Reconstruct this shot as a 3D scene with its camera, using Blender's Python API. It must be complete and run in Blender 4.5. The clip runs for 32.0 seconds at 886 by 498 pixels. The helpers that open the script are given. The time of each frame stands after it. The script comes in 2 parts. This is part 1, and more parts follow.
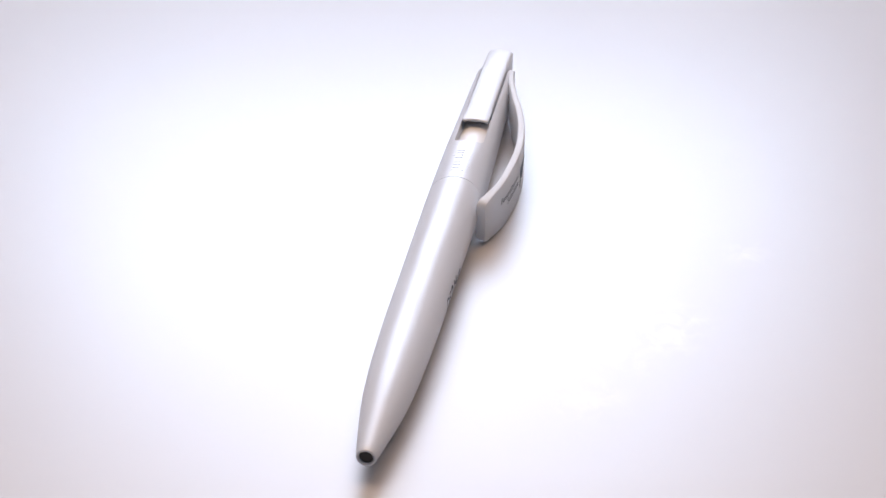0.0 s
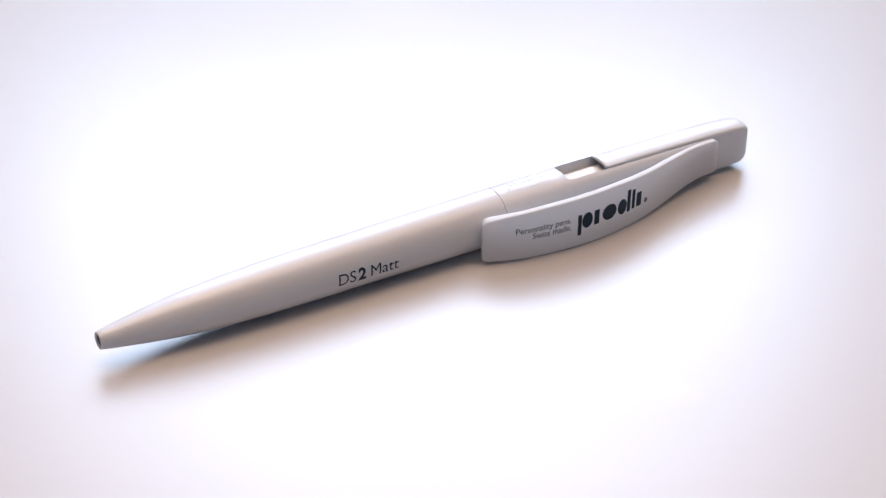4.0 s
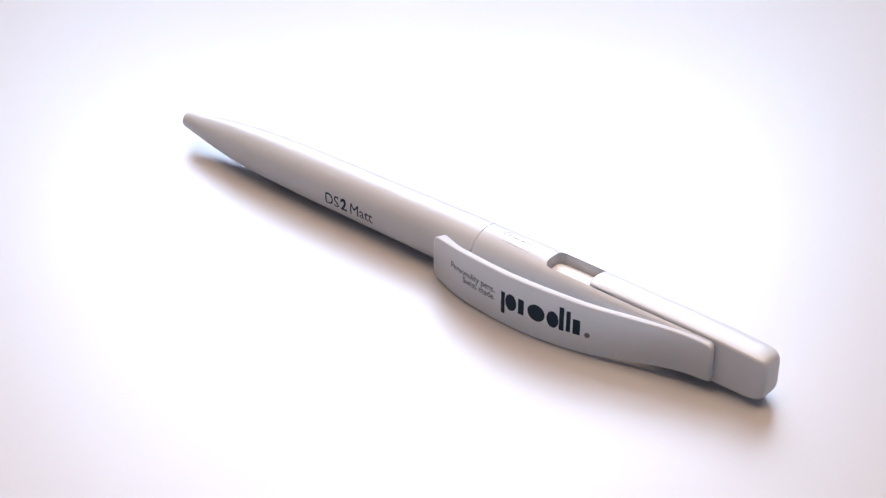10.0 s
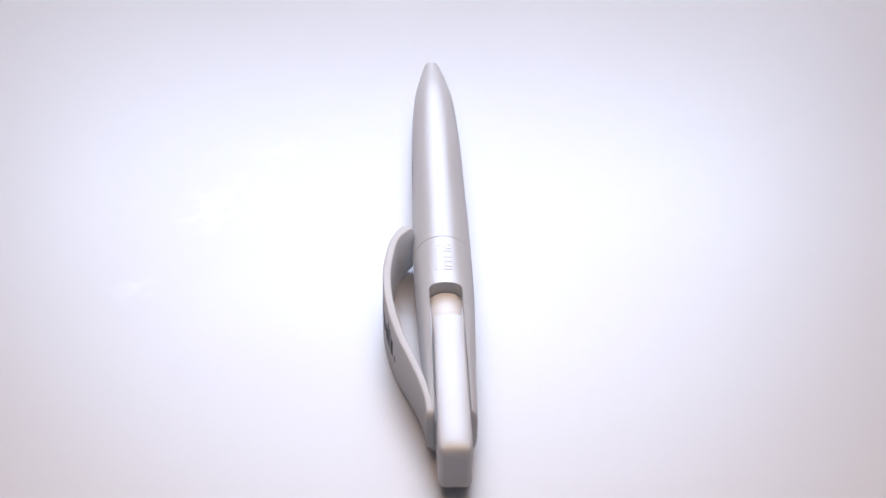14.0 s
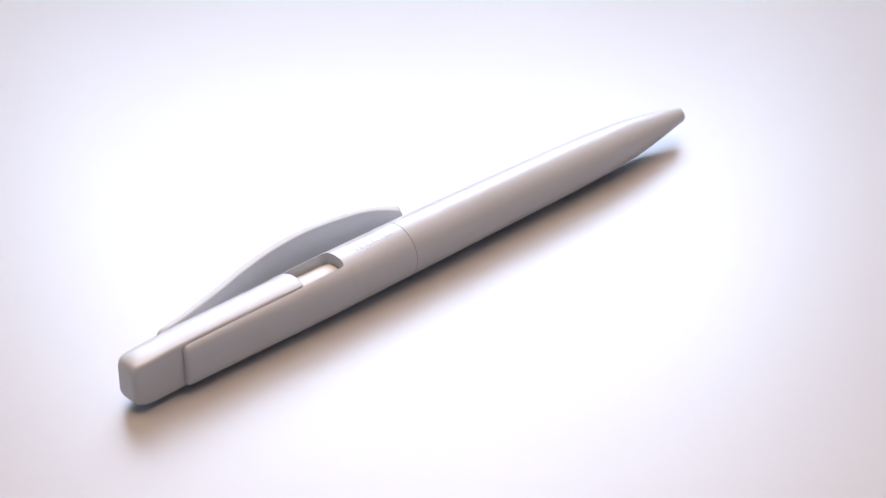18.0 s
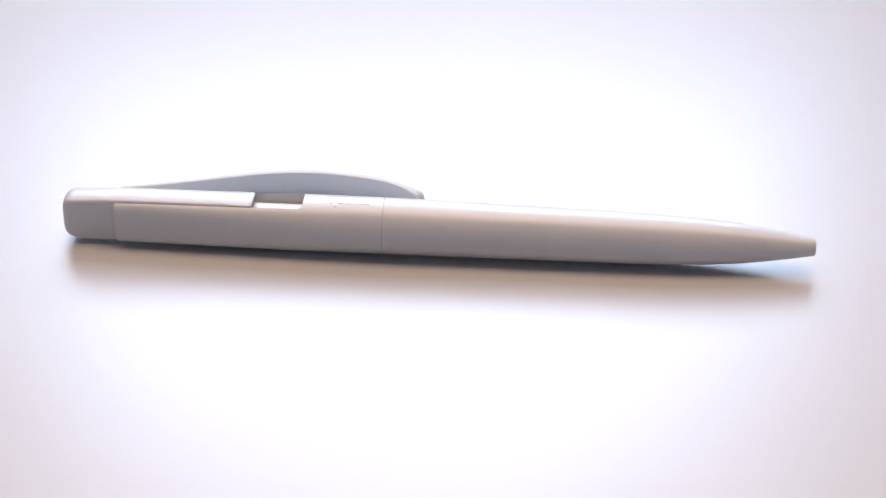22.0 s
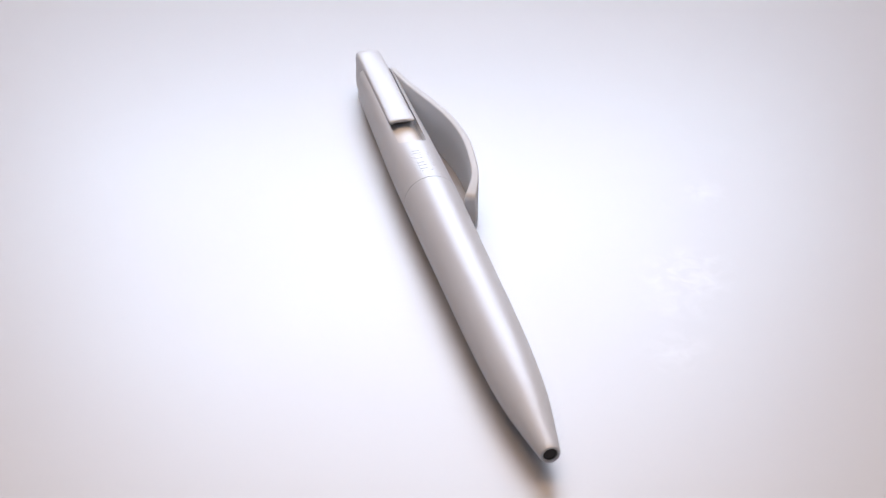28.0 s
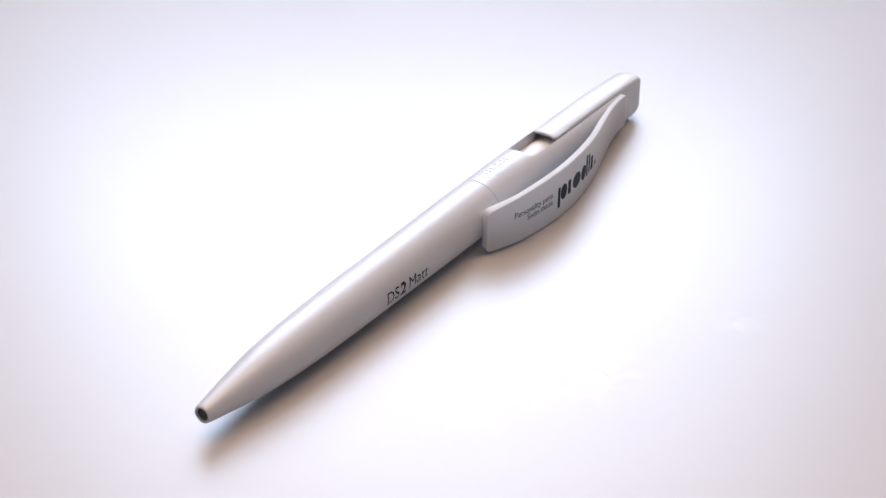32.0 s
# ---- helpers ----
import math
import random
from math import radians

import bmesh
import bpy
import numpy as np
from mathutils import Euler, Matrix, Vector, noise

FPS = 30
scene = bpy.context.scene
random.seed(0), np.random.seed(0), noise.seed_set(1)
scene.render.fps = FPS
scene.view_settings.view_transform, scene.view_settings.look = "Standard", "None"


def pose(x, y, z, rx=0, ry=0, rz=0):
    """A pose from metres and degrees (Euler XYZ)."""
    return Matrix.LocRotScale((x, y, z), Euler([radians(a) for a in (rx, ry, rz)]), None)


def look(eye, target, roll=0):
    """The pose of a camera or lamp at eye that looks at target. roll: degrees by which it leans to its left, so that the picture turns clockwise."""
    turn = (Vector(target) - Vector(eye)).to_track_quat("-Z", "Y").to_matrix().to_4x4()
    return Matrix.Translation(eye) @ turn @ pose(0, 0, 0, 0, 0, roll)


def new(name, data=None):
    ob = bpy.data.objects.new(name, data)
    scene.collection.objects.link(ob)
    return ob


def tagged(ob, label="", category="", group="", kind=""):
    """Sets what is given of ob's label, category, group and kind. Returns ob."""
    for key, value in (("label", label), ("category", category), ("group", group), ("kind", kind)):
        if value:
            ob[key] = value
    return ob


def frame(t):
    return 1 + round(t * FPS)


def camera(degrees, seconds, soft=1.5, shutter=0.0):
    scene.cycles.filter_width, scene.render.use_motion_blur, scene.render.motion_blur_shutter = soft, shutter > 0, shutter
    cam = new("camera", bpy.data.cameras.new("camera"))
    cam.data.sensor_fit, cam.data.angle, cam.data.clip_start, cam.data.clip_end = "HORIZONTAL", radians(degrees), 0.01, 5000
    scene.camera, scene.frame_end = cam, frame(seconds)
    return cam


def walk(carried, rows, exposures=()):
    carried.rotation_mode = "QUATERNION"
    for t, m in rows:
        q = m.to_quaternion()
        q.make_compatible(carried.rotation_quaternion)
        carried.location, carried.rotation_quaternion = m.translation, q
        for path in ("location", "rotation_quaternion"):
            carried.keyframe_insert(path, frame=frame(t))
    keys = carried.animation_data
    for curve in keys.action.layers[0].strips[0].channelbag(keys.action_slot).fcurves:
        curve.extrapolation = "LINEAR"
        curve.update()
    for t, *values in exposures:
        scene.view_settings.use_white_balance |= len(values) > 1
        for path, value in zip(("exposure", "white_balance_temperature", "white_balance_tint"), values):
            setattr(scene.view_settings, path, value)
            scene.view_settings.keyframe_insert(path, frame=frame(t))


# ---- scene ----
CM = 0.01
TURN = 79.95            # heading of the pen at the start, degrees
RATE = -12.0            # degrees a second
SECONDS = 32.0
PEN_X = 0.00025         # the pen lies a little off the turning axis, along its own length

# ---- camera: stands still ----
cam = camera(27.6, SECONDS, soft=1.3, shutter=0.5)
EYE = pose(-0.0003, -0.30534, 0.1903, 90 - 31.78, 0, -0.07) @ pose(0, 0, 0, 0, 0, 0.58)
walk(cam, [(0.0, EYE), (SECONDS, EYE)], exposures=[
    (0.0, -0.10, 6500, 10), (3.0, -0.01, 6500, 10), (6.0, 0.11, 6450, 10), (9.0, 0.11, 6450, 10), (12.0, -0.01, 6500, 10), (14.0, -0.24, 6500, 11), (17.0, -0.08, 6520, 10),
    (22.0, 0.00, 6480, 10), (25.0, -0.07, 6540, 10), (28.0, -0.26, 6640, 9), (30.0, -0.21, 6620, 9), (SECONDS, -0.10, 6540, 10)])

# ---- world and light ----
world = bpy.data.worlds.new("sky")
scene.world = world
world.use_nodes = True
wn = world.node_tree
sky = wn.nodes.new("ShaderNodeTexSky")
sky.sky_type = "NISHITA"
sky.sun_disc = False
sky.sun_elevation = radians(35)
sky.sun_rotation = radians(180)
wn.links.new(sky.outputs["Color"], wn.nodes["Background"].inputs["Color"])
wn.nodes["Background"].inputs["Strength"].default_value = 0.1

# window in the far wall; a second, softer lamp is added over its upper part
WIN_CX, WIN_X, WIN_Z0, WIN_Z1, WALL_Y, UPPER_Z = -0.03, 0.41, 0.405, 2.1, 1.0, 0.92
for lamp_name, z0, z1, watts in (("window_daylight", WIN_Z0, UPPER_Z, 15.0), ("upper_daylight", UPPER_Z, WIN_Z1, 19.0)):
    lamp_data = bpy.data.lights.new(lamp_name, "AREA")
    lamp_data.shape = "RECTANGLE"
    lamp_data.size, lamp_data.size_y = 2 * WIN_X, z1 - z0
    lamp_data.energy = watts
    lamp_data.color = (0.665, 0.78, 1.0)
    lamp = new(lamp_name, lamp_data)
    lamp.matrix_world = look((WIN_CX, WALL_Y + 0.02, (z0 + z1) / 2), (WIN_CX, 0, (z0 + z1) / 2))


# the warm ceiling light overhead
CEIL_Z, LAMP_X, LAMP_Y, LAMP_HX, LAMP_HY = 2.5, 0.0, 0.15, 1.3, 0.52
over_data = bpy.data.lights.new("ceiling_glow", "AREA")
over_data.shape = "RECTANGLE"
over_data.size, over_data.size_y = 2 * LAMP_HX, 2 * LAMP_HY
over_data.energy = 48
over_data.color = (1.0, 0.66, 0.43)
over = new("ceiling_glow", over_data)
over.matrix_world = pose(LAMP_X, LAMP_Y, CEIL_Z - 0.055)

# ---- materials ----
def material(name, colour, rough, spec=0.5, metal=0.0, spread=0.03, grain=600.0, bump=0.0, rough_spread=0.05, coarse=30.0, scratches=0.0, through_glow=0.0, smears=(), coat=0.0):
    m = bpy.data.materials.new(name)
    m.use_nodes = True
    nt = m.node_tree
    b = nt.nodes["Principled BSDF"]
    b.inputs["Metallic"].default_value = metal
    b.inputs["Specular IOR Level"].default_value = spec
    b.inputs["Coat Weight"].default_value, b.inputs["Coat Roughness"].default_value = coat, 0.40
    if through_glow:         # thin plastic lets some light through
        thin = nt.nodes.new("ShaderNodeBsdfTranslucent")
        thin.inputs["Color"].default_value = (*colour, 1)
        both = nt.nodes.new("ShaderNodeMixShader")
        both.inputs["Fac"].default_value = through_glow
        nt.links.new(b.outputs["BSDF"], both.inputs[1])
        nt.links.new(thin.outputs["BSDF"], both.inputs[2])
        nt.links.new(both.outputs["Shader"], nt.nodes["Material Output"].inputs["Surface"])
    tc = nt.nodes.new("ShaderNodeTexCoord")
    fine = nt.nodes.new("ShaderNodeTexNoise")
    fine.inputs["Scale"].default_value = grain
    fine.inputs["Detail"].default_value = 6
    wide = nt.nodes.new("ShaderNodeTexNoise")
    wide.inputs["Scale"].default_value = coarse
    wide.inputs["Detail"].default_value = 4
    for n in (fine, wide):
        nt.links.new(tc.outputs["Object"], n.inputs["Vector"])
    ramp = nt.nodes.new("ShaderNodeMapRange")
    ramp.inputs["From Min"].default_value, ramp.inputs["From Max"].default_value = 0.3, 0.7
    ramp.inputs["To Min"].default_value, ramp.inputs["To Max"].default_value = 1 - spread, 1 + spread
    nt.links.new(wide.outputs["Fac"], ramp.inputs["Value"])
    scale = nt.nodes.new("ShaderNodeVectorMath")
    scale.operation = "SCALE"
    scale.inputs[0].default_value = colour
    nt.links.new(ramp.outputs["Result"], scale.inputs["Scale"])
    nt.links.new(scale.outputs["Vector"], b.inputs["Base Color"])
    rr = nt.nodes.new("ShaderNodeMapRange")
    rr.inputs["From Min"].default_value, rr.inputs["From Max"].default_value = 0.3, 0.7
    rr.inputs["To Min"].default_value, rr.inputs["To Max"].default_value = rough - rough_spread, rough + rough_spread
    rr.clamp = False
    nt.links.new(wide.outputs["Fac"], rr.inputs["Value"])
    rough_out = rr.outputs["Result"]
    if smears:
        # dried wipe marks: streaky pale residue inside soft discs
        streak = nt.nodes.new("ShaderNodeTexNoise")
        streak.inputs["Scale"].default_value = 260
        streak.inputs["Detail"].default_value = 5
        streak.inputs["Distortion"].default_value = 0.7
        nt.links.new(tc.outputs["Object"], streak.inputs["Vector"])
        peak = nt.nodes.new("ShaderNodeMapRange")
        peak.inputs["From Min"].default_value, peak.inputs["From Max"].default_value = 0.40, 0.68
        nt.links.new(streak.outputs["Fac"], peak.inputs["Value"])
        film = None
        for sx, sy, sr, depth in smears:
            dist = nt.nodes.new("ShaderNodeVectorMath")
            dist.operation = "DISTANCE"
            dist.inputs[1].default_value = (sx, sy, 0.0)
            nt.links.new(tc.outputs["Object"], dist.inputs[0])
            fade = nt.nodes.new("ShaderNodeMapRange")
            fade.interpolation_type = "SMOOTHSTEP"
            fade.inputs["From Min"].default_value, fade.inputs["From Max"].default_value = sr, 0.0
            fade.inputs["To Max"].default_value = depth
            nt.links.new(dist.outputs["Value"], fade.inputs["Value"])
            mul = nt.nodes.new("ShaderNodeMath")
            mul.operation = "MULTIPLY"
            nt.links.new(fade.outputs["Result"], mul.inputs[0])
            nt.links.new(peak.outputs["Result"], mul.inputs[1])
            if film is None:
                film = mul.outputs["Value"]
            else:
                both = nt.nodes.new("ShaderNodeMath")
                both.operation = "MAXIMUM"
                nt.links.new(film, both.inputs[0])
                nt.links.new(mul.outputs["Value"], both.inputs[1])
                film = both.outputs["Value"]
        pale = nt.nodes.new("ShaderNodeMath")
        pale.operation = "ADD"
        nt.links.new(ramp.outputs["Result"], pale.inputs[0])
        nt.links.new(film, pale.inputs[1])
        nt.links.new(pale.outputs["Value"], scale.inputs["Scale"])
    nt.links.new(rough_out, b.inputs["Roughness"])
    height = fine.outputs["Fac"]
    if scratches:
        # short scuffs: a stretched noise cut to its peaks
        mp = nt.nodes.new("ShaderNodeMapping")
        mp.inputs["Rotation"].default_value = (0, 0, 0.6)
        mp.inputs["Scale"].default_value = (900, 90, 1)
        nt.links.new(tc.outputs["Object"], mp.inputs["Vector"])
        sc = nt.nodes.new("ShaderNodeTexNoise")
        sc.inputs["Scale"].default_value = 1.0
        sc.inputs["Detail"].default_value = 3
        nt.links.new(mp.outputs["Vector"], sc.inputs["Vector"])
        cut = nt.nodes.new("ShaderNodeMapRange")
        cut.inputs["From Min"].default_value, cut.inputs["From Max"].default_value = 0.64, 0.74
        cut.inputs["To Max"].default_value = scratches
        nt.links.new(sc.outputs["Fac"], cut.inputs["Value"])
        add = nt.nodes.new("ShaderNodeMath")
        add.operation = "ADD"
        nt.links.new(cut.outputs["Result"], add.inputs[0])
        nt.links.new(fine.outputs["Fac"], add.inputs[1])
        height = add.outputs["Value"]
    if bump:
        bn = nt.nodes.new("ShaderNodeBump")
        bn.inputs["Strength"].default_value = bump
        bn.inputs["Distance"].default_value = 0.0002
        nt.links.new(height, bn.inputs["Height"])
        nt.links.new(bn.outputs["Normal"], b.inputs["Normal"])
    return m


MATT = material("matt_white_plastic", (0.575, 0.612, 0.66), 0.36, spec=1.0, grain=5000, bump=0.20, spread=0.012, coarse=80)
CLIP_MAT = material("satin_white_plastic", (0.79, 0.815, 0.84), 0.45, spec=0.6, grain=4000, bump=0.03, spread=0.012, coarse=80, through_glow=0.37)
SLEEVE = material("glossy_white_plastic", (0.72, 0.735, 0.75), 0.42, spread=0.01, coarse=80)
BORE_SHADE = material("bore_shade", (0.012, 0.012, 0.014), 0.5, spread=0.1, coarse=300)
INK = material("navy_print", (0.007, 0.026, 0.050), 0.45, spec=0.2, spread=0.08, coarse=900)
FADED = material("thin_grey_print", (0.16, 0.17, 0.185), 0.45, spec=0.2, spread=0.1, coarse=2500)
PLATE = material("white_gloss_plate", (0.492, 0.500, 0.518), 0.42, spec=1.0, coat=0.5, grain=900, bump=0.02, spread=0.008, rough_spread=0.02, coarse=25, scratches=0.15,
                 smears=((0.040, -0.0265, 0.013, 0.16), (0.045, -0.0225, 0.009, 0.12), (0.061, 0.001, 0.007, 0.12), (0.026, -0.048, 0.010, 0.10), (0.034, -0.034, 0.010, 0.09)))
# surfaces of the unseen room; their greys set how much light comes back
WALL = material("north_wall_grey", (0.20, 0.20, 0.20), 0.8, spread=0.02, coarse=3, grain=200, bump=0.1)
# south and side walls are unseen, tinted blue to cool the bounced fill
PALE = material("cool_bounce_south", (0.21, 0.235, 0.28), 0.8, spread=0.02, coarse=3, grain=200, bump=0.1)
SIDE = material("cool_bounce_side", (0.15, 0.18, 0.225), 0.8, spread=0.02, coarse=3, grain=200, bump=0.1)
CEIL = material("dim_ceiling", (0.08, 0.079, 0.078), 0.85, spread=0.02, coarse=3, grain=200, bump=0.1)
DESK = material("unseen_worktop_grey", (0.30, 0.30, 0.30), 0.4, spread=0.01, coarse=6)
FRAME = material("white_window_frame", (0.8, 0.8, 0.79), 0.4, spread=0.01, coarse=10)
GLASS = bpy.data.materials.new("window_glass")
GLASS.use_nodes = True
gb = GLASS.node_tree.nodes["Principled BSDF"]
gb.inputs["Transmission Weight"].default_value, gb.inputs["Roughness"].default_value = 1.0, 0.02


# ---- mesh helpers ----
def link(name, bm, mat, parent=None, label="", smooth=35, bevel=0.0, segments=2):
    """One mesh object out of a bmesh."""
    bmesh.ops.recalc_face_normals(bm, faces=bm.faces)
    me = bpy.data.meshes.new(name)
    bm.to_mesh(me)
    bm.free()
    me.materials.append(mat)
    if smooth:
        me.shade_smooth()
        me.set_sharp_from_angle(angle=radians(smooth))
    ob = new(name, me)
    if parent is not None:
        ob.parent = parent
    if label:
        tagged(ob, label=label)
    if bevel:
        bv = ob.modifiers.new("bevel", "BEVEL")
        bv.width, bv.segments, bv.limit_method, bv.angle_limit = bevel, segments, "ANGLE", radians(38)
        bv.harden_normals = True
    return ob


def part(name, bm, mat, parent, label="", **k):
    return link(name, bm, mat, parent, label, **k)


def loft(rings, cap_start=True, cap_end=True):
    """A skin over closed rings of as many points each, in centimetres."""
    bm = bmesh.new()
    rows = [[bm.verts.new((x * CM, y * CM, z * CM)) for x, y, z in ring] for ring in rings]
    n = len(rows[0])
    for a, b in zip(rows, rows[1:]):
        for i in range(n):
            j = (i + 1) % n
            bm.faces.new((a[i], a[j], b[j], b[i]))
    if cap_start:
        bm.faces.new(rows[0][::-1])
    if cap_end:
        bm.faces.new(rows[-1])
    return bm


def box(x0, x1, y0, y1, z0, z1):
    """A box in metres."""
    bm = bmesh.new()
    bmesh.ops.create_cube(bm, size=1, matrix=Matrix.Translation(((x0 + x1) / 2, (y0 + y1) / 2, (z0 + z1) / 2)) @ Matrix.Diagonal((x1 - x0, y1 - y0, z1 - z0, 1)))
    return bm


def curve_of(rows):
    """A smooth function through rows of (x, value, value...)."""
    xs = [r[0] for r in rows]
    cols = [np.array([r[k] for r in rows], float) for k in range(1, len(rows[0]))]
    xs = np.array(xs, float)

    def at(x):
        out = []
        for c in cols:
            i = int(np.clip(np.searchsorted(xs, x) - 1, 0, len(xs) - 2))
            h = xs[i + 1] - xs[i]
            s = (np.clip(x, xs[0], xs[-1]) - xs[i]) / h
            m = np.gradient(c, xs)
            out.append((2 * s**3 - 3 * s**2 + 1) * c[i] + (s**3 - 2 * s**2 + s) * h * m[i] + (3 * s**2 - 2 * s**3) * c[i + 1] + (s**3 - s**2) * h * m[i + 1])
        return out if len(out) > 1 else out[0]
    return at


# ---- the place: window; worktop, walls and ceiling are unseen, added to shape bounce light ----
HALF = 1.5
tagged(link("worktop", box(-HALF, HALF, -HALF, WALL_Y, -0.07, -0.022), DESK, smooth=0), "wide unseen grey worktop added under the turntable to limit bounce light", "worktop", kind="structure")
tagged(link("wall_south", box(-HALF, HALF, -HALF - 0.1, -HALF, -0.07, CEIL_Z), PALE, smooth=0), "unseen blue-grey wall added to bounce cool light on the pen", "wall", kind="structure")
tagged(link("wall_west", box(-HALF - 0.1, -HALF, -HALF - 0.1, WALL_Y + 0.1, -0.07, CEIL_Z), SIDE, smooth=0), "unseen blue-grey side wall added to bounce cool light", "wall", kind="structure")
tagged(link("wall_east", box(HALF, HALF + 0.1, -HALF - 0.1, WALL_Y + 0.1, -0.07, CEIL_Z), SIDE, smooth=0), "unseen blue-grey side wall added to bounce cool light", "wall", kind="structure")
north = bmesh.new()
for x0, x1, z0, z1 in ((-HALF, WIN_CX - WIN_X, -0.07, CEIL_Z), (WIN_CX + WIN_X, HALF, -0.07, CEIL_Z), (WIN_CX - WIN_X, WIN_CX + WIN_X, -0.07, WIN_Z0), (WIN_CX - WIN_X, WIN_CX + WIN_X, WIN_Z1, CEIL_Z)):
    bmesh.ops.create_cube(north, size=1, matrix=Matrix.Translation(((x0 + x1) / 2, WALL_Y + 0.05, (z0 + z1) / 2)) @ Matrix.Diagonal((x1 - x0, 0.1, z1 - z0, 1)))
tagged(link("wall_north", north, WALL, smooth=0), "unseen grey wall added around the window opening", "wall", kind="structure")
tagged(link("ceiling", box(-HALF - 0.1, HALF + 0.1, -HALF - 0.1, WALL_Y + 0.1, CEIL_Z, CEIL_Z + 0.08), CEIL, smooth=0), "unseen dark grey ceiling added to keep the fill light low", "ceiling", kind="structure")
window = tagged(new("window_1"), "white framed window letting in daylight", "window", kind="structure")
fr = bmesh.new()
for x0, x1, z0, z1 in ((-WIN_X, WIN_X, WIN_Z0, WIN_Z0 + 0.03), (-WIN_X, WIN_X, WIN_Z1 - 0.03, WIN_Z1), (-WIN_X, -WIN_X + 0.03, WIN_Z0 + 0.03, WIN_Z1 - 0.03), (WIN_X - 0.03, WIN_X, WIN_Z0 + 0.03, WIN_Z1 - 0.03)):
    bmesh.ops.create_cube(fr, size=1, matrix=Matrix.Translation((WIN_CX + (x0 + x1) / 2, WALL_Y + 0.07, (z0 + z1) / 2)) @ Matrix.Diagonal((x1 - x0, 0.03, z1 - z0, 1)))
part("window_frame", fr, FRAME, window, smooth=0)
pane = part("pane", box(WIN_CX - WIN_X + 0.03, WIN_CX + WIN_X - 0.03, WALL_Y + 0.066, WALL_Y + 0.072, WIN_Z0 + 0.03, WIN_Z1 - 0.03), GLASS, window, smooth=0)
pane.visible_shadow = False
# added sheet, out of view, backing the softer upper lamp
part("upper_backing", box(WIN_CX - WIN_X + 0.01, WIN_CX + WIN_X - 0.01, WALL_Y + 0.035, WALL_Y + 0.038, UPPER_Z, WIN_Z1 - 0.01), FRAME, window, "unseen white sheet added behind the upper lamp", smooth=0)

# ceiling light: a flat frame with a glowing diffuser, its lamp just below
panel = tagged(new("ceiling_light"), "wide white ceiling light panel with a warm diffuser", "ceiling light")
fr = bmesh.new()
for x0, x1, y0, y1 in ((-LAMP_HX - 0.04, LAMP_HX + 0.04, -LAMP_HY - 0.04, -LAMP_HY), (-LAMP_HX - 0.04, LAMP_HX + 0.04, LAMP_HY, LAMP_HY + 0.04),
                       (-LAMP_HX - 0.04, -LAMP_HX, -LAMP_HY, LAMP_HY), (LAMP_HX, LAMP_HX + 0.04, -LAMP_HY, LAMP_HY)):
    bmesh.ops.create_cube(fr, size=1, matrix=Matrix.Translation((LAMP_X + (x0 + x1) / 2, LAMP_Y + (y0 + y1) / 2, CEIL_Z - 0.025)) @ Matrix.Diagonal((x1 - x0, y1 - y0, 0.05, 1)))
part("frame", fr, FRAME, panel, smooth=0)
part("diffuser", box(LAMP_X - LAMP_HX + 0.002, LAMP_X + LAMP_HX - 0.002, LAMP_Y - LAMP_HY + 0.002, LAMP_Y + LAMP_HY - 0.002, CEIL_Z - 0.045, CEIL_Z - 0.035), FRAME, panel, smooth=0)

# ---- the turntable plate ----
def turntable_plate():
    r, t = 0.21, 0.022
    bm = bmesh.new()
    prof = [(r - 0.004, -t), (r - 0.001, -t + 0.001), (r, -t + 0.004), (r, -0.004), (r - 0.0012, -0.0012), (r - 0.004, 0.0)]
    n = 128
    rows = [[bm.verts.new((q * math.cos(2 * math.pi * i / n), q * math.sin(2 * math.pi * i / n), z)) for i in range(n)] for q, z in prof]
    for a, b in zip(rows, rows[1:]):
        for i in range(n):
            bm.faces.new((a[i], a[(i + 1) % n], b[(i + 1) % n], b[i]))
    bm.faces.new(rows[0][::-1])
    bm.faces.new(rows[-1])
    return tagged(link("turntable", bm, PLATE), "round white glossy turntable plate, faintly scuffed", "turntable")


plate = turntable_plate()

# ---- the pen, in centimetres along its own x axis: tip at -7.33, push button at +7.47 ----
pen = tagged(new("ballpoint_pen"), "matt white plastic ballpoint pen with curved clip, lying on the turntable", "pen")
AXIS_Y = -0.045
axis_z = curve_of([(-7.33, 0.525), (-2.0, 0.555), (1.15, 0.566), (7.5, 0.57)])
barrel_r = curve_of([(-7.33, 0.172), (-7.0, 0.228), (-6.55, 0.300), (-6.2, 0.352), (-5.8, 0.402), (-5.3, 0.444), (-4.7, 0.477), (-3.7, 0.509), (-2.0, 0.531), (-0.8, 0.545), (0.2, 0.557), (1.15, 0.563)])


def circle(x, r, n=72, cy=None, cz=None):
    cy = AXIS_Y if cy is None else cy
    cz = axis_z(x) if cz is None else cz
    return [(x, cy + r * math.cos(2 * math.pi * i / n), cz + r * math.sin(2 * math.pi * i / n)) for i in range(n)]


def build_barrel():
    rings = [circle(-6.7, 0.10), circle(-7.0, 0.118), circle(-7.30, 0.122), circle(-7.325, 0.128), circle(-7.335, 0.145), circle(-7.325, 0.166)]
    xs = [-7.30, -7.2, -7.05] + [-6.9 + 0.2 * k for k in range(40)] + [1.05, 1.13]
    rings += [circle(x, barrel_r(x)) for x in xs if x <= 1.13]
    rings += [circle(1.136, barrel_r(1.13) - 0.018), circle(1.146, barrel_r(1.13) - 0.018)]
    return part("barrel", loft(rings), MATT, pen, "matt white tapered barrel")


barrel = build_barrel()
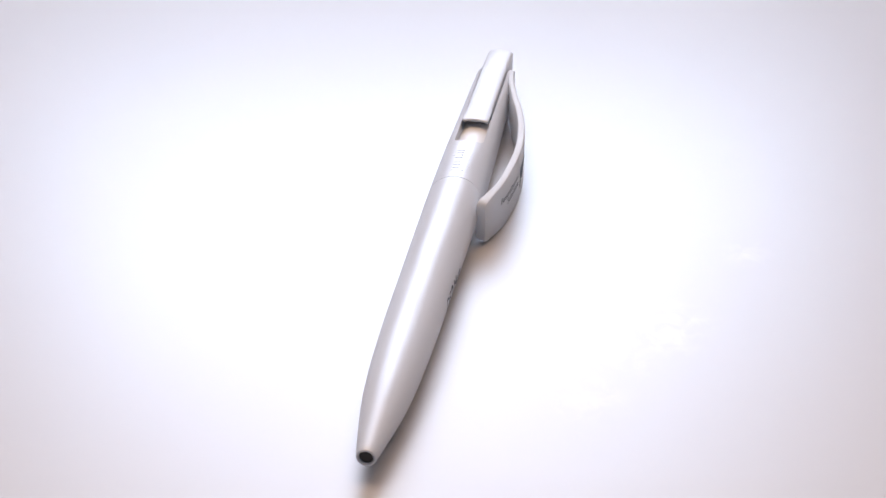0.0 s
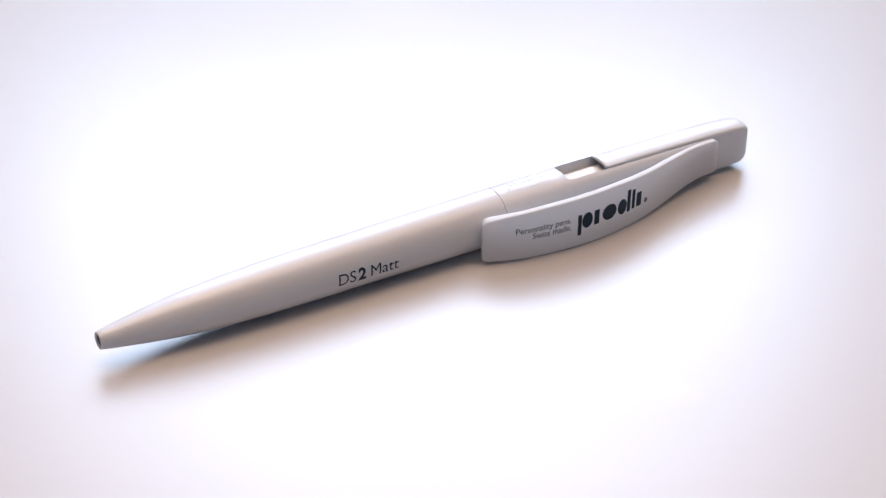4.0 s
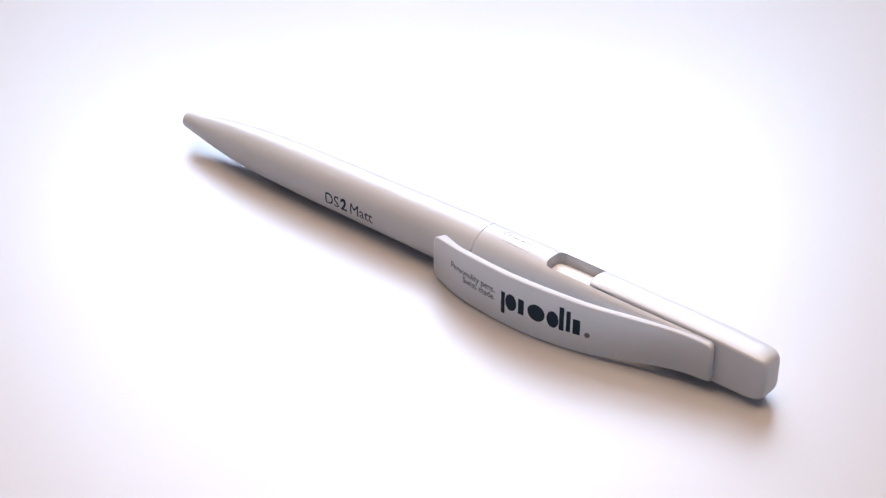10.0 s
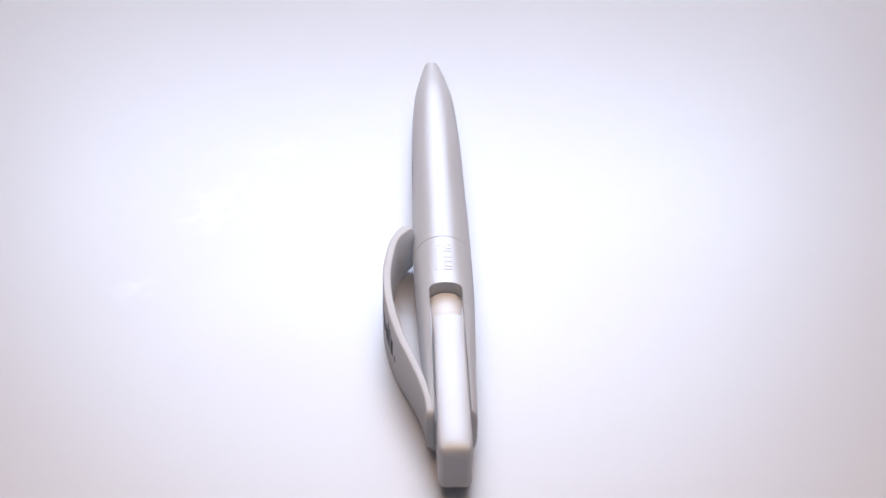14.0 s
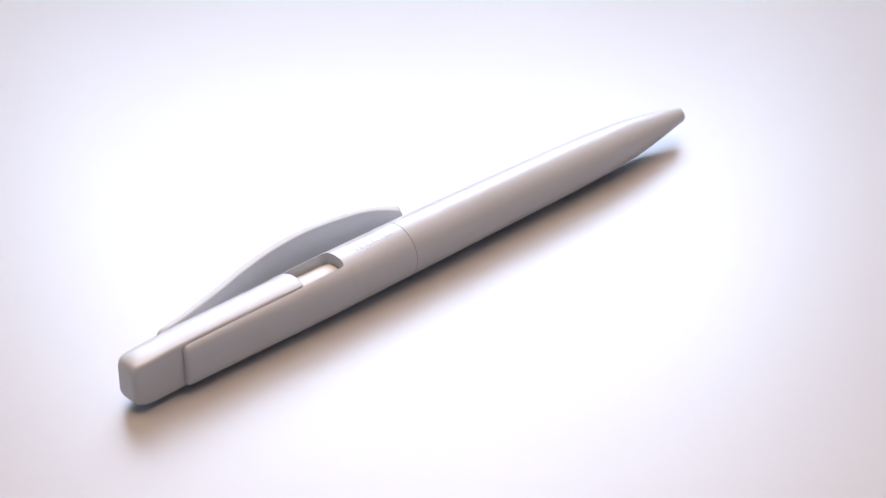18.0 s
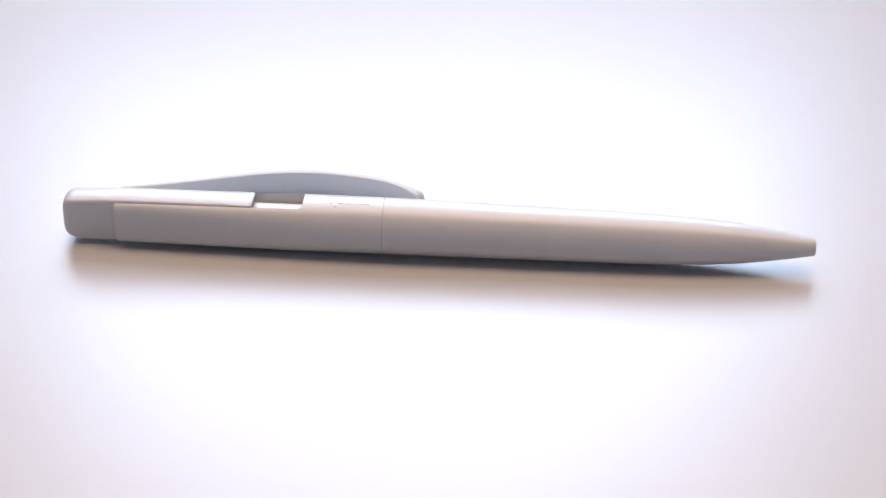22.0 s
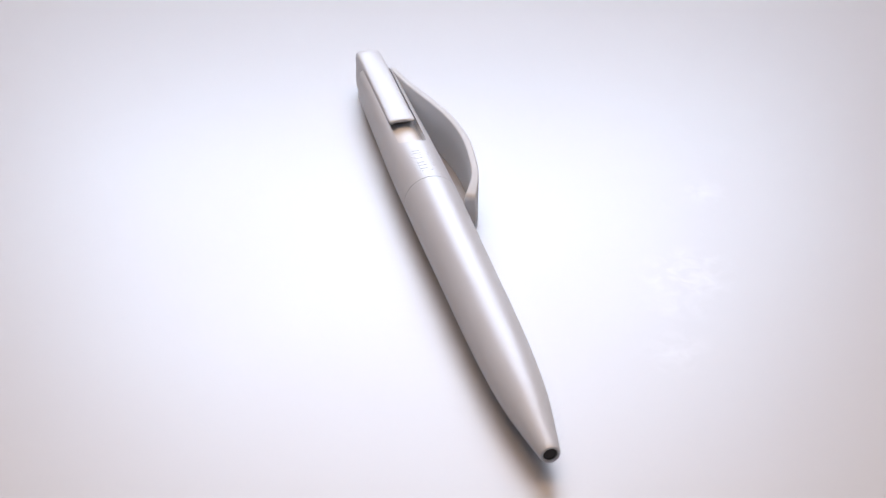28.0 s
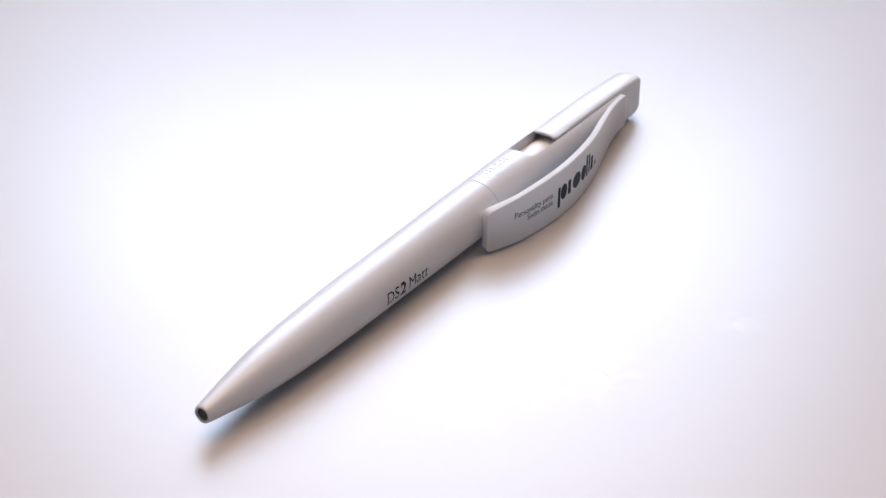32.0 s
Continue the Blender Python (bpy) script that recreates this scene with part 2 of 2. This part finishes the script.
# the shade inside the tip's hole is painted on as a near-black plug
part("bore", loft([circle(-7.29, 0.1235, 40), circle(-7.20, 0.1215, 40)]), BORE_SHADE, barrel, "near-black plug standing for the shade inside the writing tip's opening", smooth=0)

# upper housing: round at the seam, boxy at the rear, with a slot along its top
housing_at = curve_of([(1.14, 0.566, 0.563, 0.563, 2.0), (2.0, 0.565, 0.556, 0.556, 2.1), (3.0, 0.562, 0.535, 0.54, 2.4), (4.5, 0.556, 0.48, 0.505, 3.0), (6.0, 0.560, 0.43, 0.475, 4.0), (6.58, 0.560, 0.415, 0.46, 4.4)])
housing_y = curve_of([(1.14, 0.0), (2.5, 0.006), (4.5, 0.012), (6.58, 0.018)])     # its middle, off the barrel's axis
SLOT_X, SLOT_W, SLOT_FLOOR = 2.73, 0.305, 0.80


def top_of(x, y):
    """The housing's outer height above y, measured from its own middle."""
    cz, w, h, e = housing_at(x)
    return cz + h * max(0.0, 1 - min(1.0, abs(y) / w) ** e) ** (1 / e)


def housing_ring(x, slot_w, floor, shrink=0.0):
    cz, w, h, e = housing_at(x)
    yc = AXIS_Y + housing_y(x)
    w, h = w - shrink, h - shrink
    z_edge = h * max(0.0, 1 - (slot_w / w) ** e) ** (1 / e)
    a0 = math.atan2(z_edge, slot_w)
    pts = []
    n = 64
    for i in range(n + 1):
        a = a0 - (math.pi + 2 * a0) * i / n
        ca, sa = math.cos(a), math.sin(a)
        k = (abs(ca / w) ** e + abs(sa / h) ** e) ** (-1 / e)
        pts.append((x, yc + k * ca, cz + k * sa))
    m = 10
    for i in range(1, 4):          # down the far wall of the slot
        z = pts[n][2] + ((floor if floor is not None else pts[n][2]) - pts[n][2]) * i / 3
        pts.append((x, yc - slot_w, z))
    for i in range(1, m):          # along its floor, or over the crown where there is no slot
        y = -slot_w + 2 * slot_w * i / m
        z = floor if floor is not None else cz + h * max(0.0, 1 - abs(y / w) ** e) ** (1 / e)
        pts.append((x, yc + y, z))
    for i in range(0, 3):
        z = pts[0][2] + ((floor if floor is not None else pts[0][2]) - pts[0][2]) * (3 - i) / 3
        pts.append((x, yc + slot_w, z))
    return pts


def build_housing():
    rings = [housing_ring(1.144, 0.2, None, 0.15), housing_ring(1.144, 0.2, None, 0.012), housing_ring(1.152, 0.2, None)]
    rings += [housing_ring(1.152 + (SLOT_X - 1.152) * k / 9, 0.2 - 0.18 * k / 9, None) for k in range(1, 10)]
    for k in range(0, 11):         # arched front of the slot with round corners
        s = k / 10
        rings.append(housing_ring(SLOT_X + 0.19 * s * s, 0.02 + (SLOT_W - 0.02) * (1 - (1 - s) ** 2.6) ** 0.62, SLOT_FLOOR))
    rings += [housing_ring(2.98 + 0.2 * k, SLOT_W, SLOT_FLOOR) for k in range(18)]
    for k in range(0, 7):          # rounded rear edge
        a = radians(13 * k)
        rings.append(housing_ring(6.43 + 0.09 * math.sin(a), SLOT_W, SLOT_FLOOR, 0.09 * (1 - math.cos(a))))
    bm = loft(rings)
    bmesh.ops.remove_doubles(bm, verts=bm.verts, dist=1e-7)
    return part("housing", bm, MATT, pen, "matt white upper housing with a slot along its top")


housing = build_housing()


def rounded_ring(x, y0, y1, z0, z1, r, crown=0.0, n=6, low=None):
    pts = []
    low = r if low is None else low
    cy = (y0 + y1) / 2
    for (yc, zc, a0, r) in ((y1 - r, z1 - r, 0, r), (y0 + r, z1 - r, 90, r), (y0 + low, z0 + low, 180, low), (y1 - low, z0 + low, 270, low)):
        for i in range(n + 1):
            a = radians(a0 + 90 * i / n)
            y, z = yc + r * math.cos(a), zc + r * math.sin(a)
            if z > (z0 + z1) / 2:
                z += crown * (1 - ((y - cy) / (y1 - y0) * 2) ** 2)
            pts.append((x, y, z))
        # a few points along the top, so that the crown shows
        if a0 == 0:
            for i in range(1, 8):
                y = y1 - r + (y0 - y1 + 2 * r) * i / 8
                pts.append((x, y, z1 + crown * (1 - ((y - cy) / (y1 - y0) * 2) ** 2)))
    return pts


def sleeve_ring(x, r):
    return [(x, AXIS_Y + 0.008 + r * math.cos(2 * math.pi * i / 48), 0.50 + r * math.sin(2 * math.pi * i / 48)) for i in range(48)]


part("inner_sleeve", loft([sleeve_ring(x, r) for x, r in ((2.755, 0.375), (2.76, 0.39), (2.775, 0.402), (2.80, 0.408), (3.4, 0.41), (4.3, 0.41))]), SLEEVE, pen, "glossy white round sleeve seen in the slot")


CROWN = 0.055          # the button is rounded across its top


def build_button():
    y0, y1 = AXIS_Y + 0.025 - 0.285, AXIS_Y + 0.025 + 0.285
    top = curve_of([(3.6, 1.05), (5.0, 1.042), (6.5, 1.024), (7.56, 0.97)])
    rings = []
    for x, side, drop, low in ((3.632, 0.085, 0.03, 0.99), (3.636, 0.065, 0.018, 0.978), (3.645, 0.044, 0.009, 0.97), (3.66, 0.026, 0.003, 0.965), (3.685, 0.01, 0.0, 0.962), (3.72, 0.0, 0.0, 0.96)):
        x += 0.09
        rings.append(rounded_ring(x, y0 + side, y1 - side, low + 0.03, top(x) - drop, 0.02, CROWN))     # open lip over the sleeve
    rings += [rounded_ring(3.9, y0, y1, 0.985, top(3.9), 0.02, CROWN), rounded_ring(4.22, y0, y1, 0.98, top(4.22), 0.02, CROWN), rounded_ring(4.23, y0, y1, 0.78, top(4.23), 0.045, CROWN)]
    rings += [rounded_ring(4.3 + 0.25 * k, y0, y1, 0.78, top(4.3 + 0.25 * k), 0.045, CROWN) for k in range(0, 9)]
    c0, c1 = y0, y1          # the cap behind the housing is as wide as the strip
    rings += [rounded_ring(6.45, y0, y1, 0.78, top(6.45), 0.045, CROWN), rounded_ring(6.455, c0, c1, 0.11, top(6.46), 0.045, CROWN, low=0.09)]
    rings += [rounded_ring(x, c0, c1, 0.10, top(x), 0.05, CROWN, low=0.09) for x in (6.7, 6.95, 7.1)]
    for k in range(1, 15):          # bowed end, pillowed all round and more so below
        a = radians(6.2 * k)
        x, s = 7.1 + 0.455 * math.sin(a), 1 - math.cos(a)
        rings.append(rounded_ring(x, c0 + 0.12 * s**1.9, c1 - 0.12 * s**1.9, 0.10 + 0.21 * s**1.3, top(x) - 0.19 * s**2.2, 0.05 + 0.05 * s, CROWN * (1 - 0.6 * s), low=0.09 + 0.03 * s))
    return part("push_button", loft(rings), MATT, pen, "matt white push button running along the slot")


build_button()

# clip: a curved ribbon standing off the housing's side
clip_y = curve_of([(0.40, -0.775), (0.8, -0.925), (1.1, -1.02), (1.8, -1.135), (2.5, -1.188), (3.4, -1.135), (4.3, -0.97), (5.2, -0.715), (5.8, -0.56), (6.2, -0.49), (6.60, -0.468)])
clip_top = curve_of([(0.40, 0.96), (0.8, 1.035), (1.2, 1.08), (1.8, 1.112), (2.6, 1.13), (3.4, 1.12), (4.3, 1.075), (5.2, 1.045), (5.8, 1.025), (6.2, 1.0), (6.54, 0.975)])
clip_low = curve_of([(0.40, 0.065), (1.2, 0.045), (2.4, 0.03), (3.5, 0.03), (4.4, 0.06), (5.1, 0.13), (5.85, 0.205), (6.60, 0.215)])


def build_clip():
    x0, x1 = 0.40, 6.54
    ends = [0.0, 0.015, 0.04, 0.08, 0.13]
    xs = [x0 + e for e in ends] + [x0 + 0.2 + (x1 - x0 - 0.4) * k / 44 for k in range(45)] + [x1 - e for e in reversed(ends)]
    rings = []
    rad = 0.11
    for x in xs:
        d = min(x - x0, x1 - x)
        cut = rad - math.sqrt(max(0.0, rad**2 - max(0.0, rad - d) ** 2)) if d < rad else 0.0
        zt, zb, yo = clip_top(x) - cut, clip_low(x) + cut, clip_y(x)
        th = 0.15 + 0.05 * max(0.0, 1 - (x - x0) / 0.8) - 0.035 * min(1.0, max(0.0, (x - 4.8) / 1.2))
        r = 0.028
        ring = []
        yi = yo + th
        for (yc, zc, a0) in ((yi - r, zt - r, 0), (yo + r, zt - r, 90), (yo + r, zb + r, 180), (yi - r, zb + r, 270)):
            for i in range(4):
                a = radians(a0 + 30 * i)
                y = yc + r * math.cos(a)
                ring.append((x + 0.6 * (y - yo) * max(0.0, 1 - (x - x0) / 0.6), y, zc + r * math.sin(a)))     # the front end is cut at a slant
        rings.append(ring)
    return part("clip", loft(rings), CLIP_MAT, pen, "satin white curved pocket clip")


clip = build_clip()


# ---- print on barrel and clip ----
def lettering(text, x, z, width, height, onto, parent, name, label, fat=0.0):
    """Letters with the built-in font, laid on a side of the pen. x, z: lower left corner in centimetres."""
    cu = bpy.data.curves.new(name, "FONT")
    cu.body = text
    cu.offset = fat
    cu.resolution_u = 4
    tmp = new(name, cu)
    dg = bpy.context.evaluated_depsgraph_get()
    me = bpy.data.meshes.new_from_object(tmp.evaluated_get(dg))
    bpy.data.objects.remove(tmp)
    bm = bmesh.new()
    bm.from_mesh(me)
    bpy.data.meshes.remove(me)
    for k in range(-3, 11):          # cut into strips, so that the letters follow the round barrel
        bmesh.ops.bisect_plane(bm, geom=bm.verts[:] + bm.edges[:] + bm.faces[:], plane_co=(0, k * 0.08 + 0.013, 0), plane_no=(0, 1, 0))
    bmesh.ops.triangulate(bm, faces=bm.faces)
    xs = [v.co.x for v in bm.verts]
    for v in bm.verts:
        s = x + (v.co.x - min(xs)) / (max(xs) - min(xs)) * width
        h = z + v.co.y / 0.69 * height
        v.co = Vector(onto(s, h)) * CM
    return part(name, bm, INK, parent, label, smooth=0)


def on_barrel(x, h):
    x -= 0.05
    a = h / barrel_r(x)
    r = barrel_r(x) + 0.004
    return (x, AXIS_Y - r * math.cos(a), axis_z(x) + r * math.sin(a))


def on_clip(x, z):
    return (x - 0.055, clip_y(x - 0.055) - 0.005, z)


lettering("DS", -2.63, -0.13, 0.37, 0.25, on_barrel, barrel, "printed_letters", "thin dark navy printed letters")
lettering("2", -2.21, -0.13, 0.17, 0.25, on_barrel, barrel, "printed_digit", "bold dark navy printed digit", fat=0.035)
lettering("Matt", -1.935, -0.13, 0.61, 0.25, on_barrel, barrel, "printed_word", "thin dark navy printed word")
lettering("Personality pens.", 1.095, 0.625, 1.205, 0.135, on_clip, clip, "printed_line", "small dark navy printed line", fat=0.004)
lettering("Swiss made.", 1.45, 0.462, 0.85, 0.135, on_clip, clip, "printed_line", "small dark navy printed line", fat=0.004)


def flat_shape(outline, onto):
    bm = bmesh.new()
    bm.faces.new([bm.verts.new(Vector(onto(x, z)) * CM) for x, z in outline])
    return bm


def bar(x0, x1, z0, z1):
    return [(x0, z0), (x1, z0), (x1, z1), (x0, z1)]


def disc(x, z, rx, rz, n=24):
    return [(x + rx * math.cos(2 * math.pi * i / n), z + rz * math.sin(2 * math.pi * i / n)) for i in range(n)]


BASE, XH = 0.415, 0.745
for shape in (bar(2.46, 2.55, 0.28, XH + 0.005), disc(2.69, 0.583, 0.132, 0.178), bar(2.86, 2.99, BASE, XH),
              disc(3.258, 0.583, 0.188, 0.176), disc(3.607, 0.575, 0.126, 0.175), bar(3.742, 3.838, BASE - 0.015, 0.90),
              bar(3.882, 3.968, BASE, 0.86), bar(4.015, 4.16, BASE, XH - 0.01)):
    part("printed_mark", flat_shape(shape, on_clip), INK, clip, "dark navy printed emblem shape", smooth=0)
part("printed_mark", flat_shape(disc(4.30, 0.466, 0.056, 0.056), on_clip), FADED, clip, "tiny pale grey printed dot", smooth=0)


def raised(x0, x1, y0, y1, proud=0.010):
    """A low raised bar on the crown of the housing."""
    bm = bmesh.new()
    low, high = [], []
    for x, y in ((x0, y0), (x1, y0), (x1, y1), (x0, y1)):
        z = top_of(x, y)
        low.append(bm.verts.new((x * CM, (AXIS_Y + y) * CM, (z - 0.01) * CM)))
        high.append(bm.verts.new((x * CM, (AXIS_Y + y) * CM, (z + proud) * CM)))
    bm.faces.new(high)
    for i in range(4):
        bm.faces.new((low[i], low[(i + 1) % 4], high[(i + 1) % 4], high[i]))
    return bm


for x0, x1, y0, y1 in ((1.42, 1.47, -0.10, 0.14), (1.51, 1.58, 0.0, 0.14), (1.64, 1.68, 0.0, 0.14), (1.76, 1.89, 0.0, 0.14), (1.95, 2.04, 0.0, 0.14), (2.06, 2.10, 0.0, 0.22), (2.16, 2.20, 0.0, 0.14), (2.27, 2.31, 0.0, 0.14)):
    part("raised_mark", raised(x0, x1, y0, y1), MATT, housing, "moulded raised emblem shape", smooth=0)
for x0, x1 in ((1.62, 1.70), (1.74, 1.86), (1.90, 2.02), (2.06, 2.14), (2.18, 2.28)):
    part("raised_mark", raised(x0, x1, -0.19, -0.145, 0.003), MATT, housing, "small moulded raised emblem shape", smooth=0)


# ---- what moves: the plate turns evenly and carries the pen ----
def motions():
    turns = [(float(t), pose(0, 0, 0, 0, 0, TURN + RATE * t) @ pose(PEN_X, 0, 0)) for t in range(0, 33)]
    walk(plate, [(t, pose(0, 0, 0, 0, 0, RATE * t)) for t in range(0, 33)])
    walk(pen, turns)


motions()
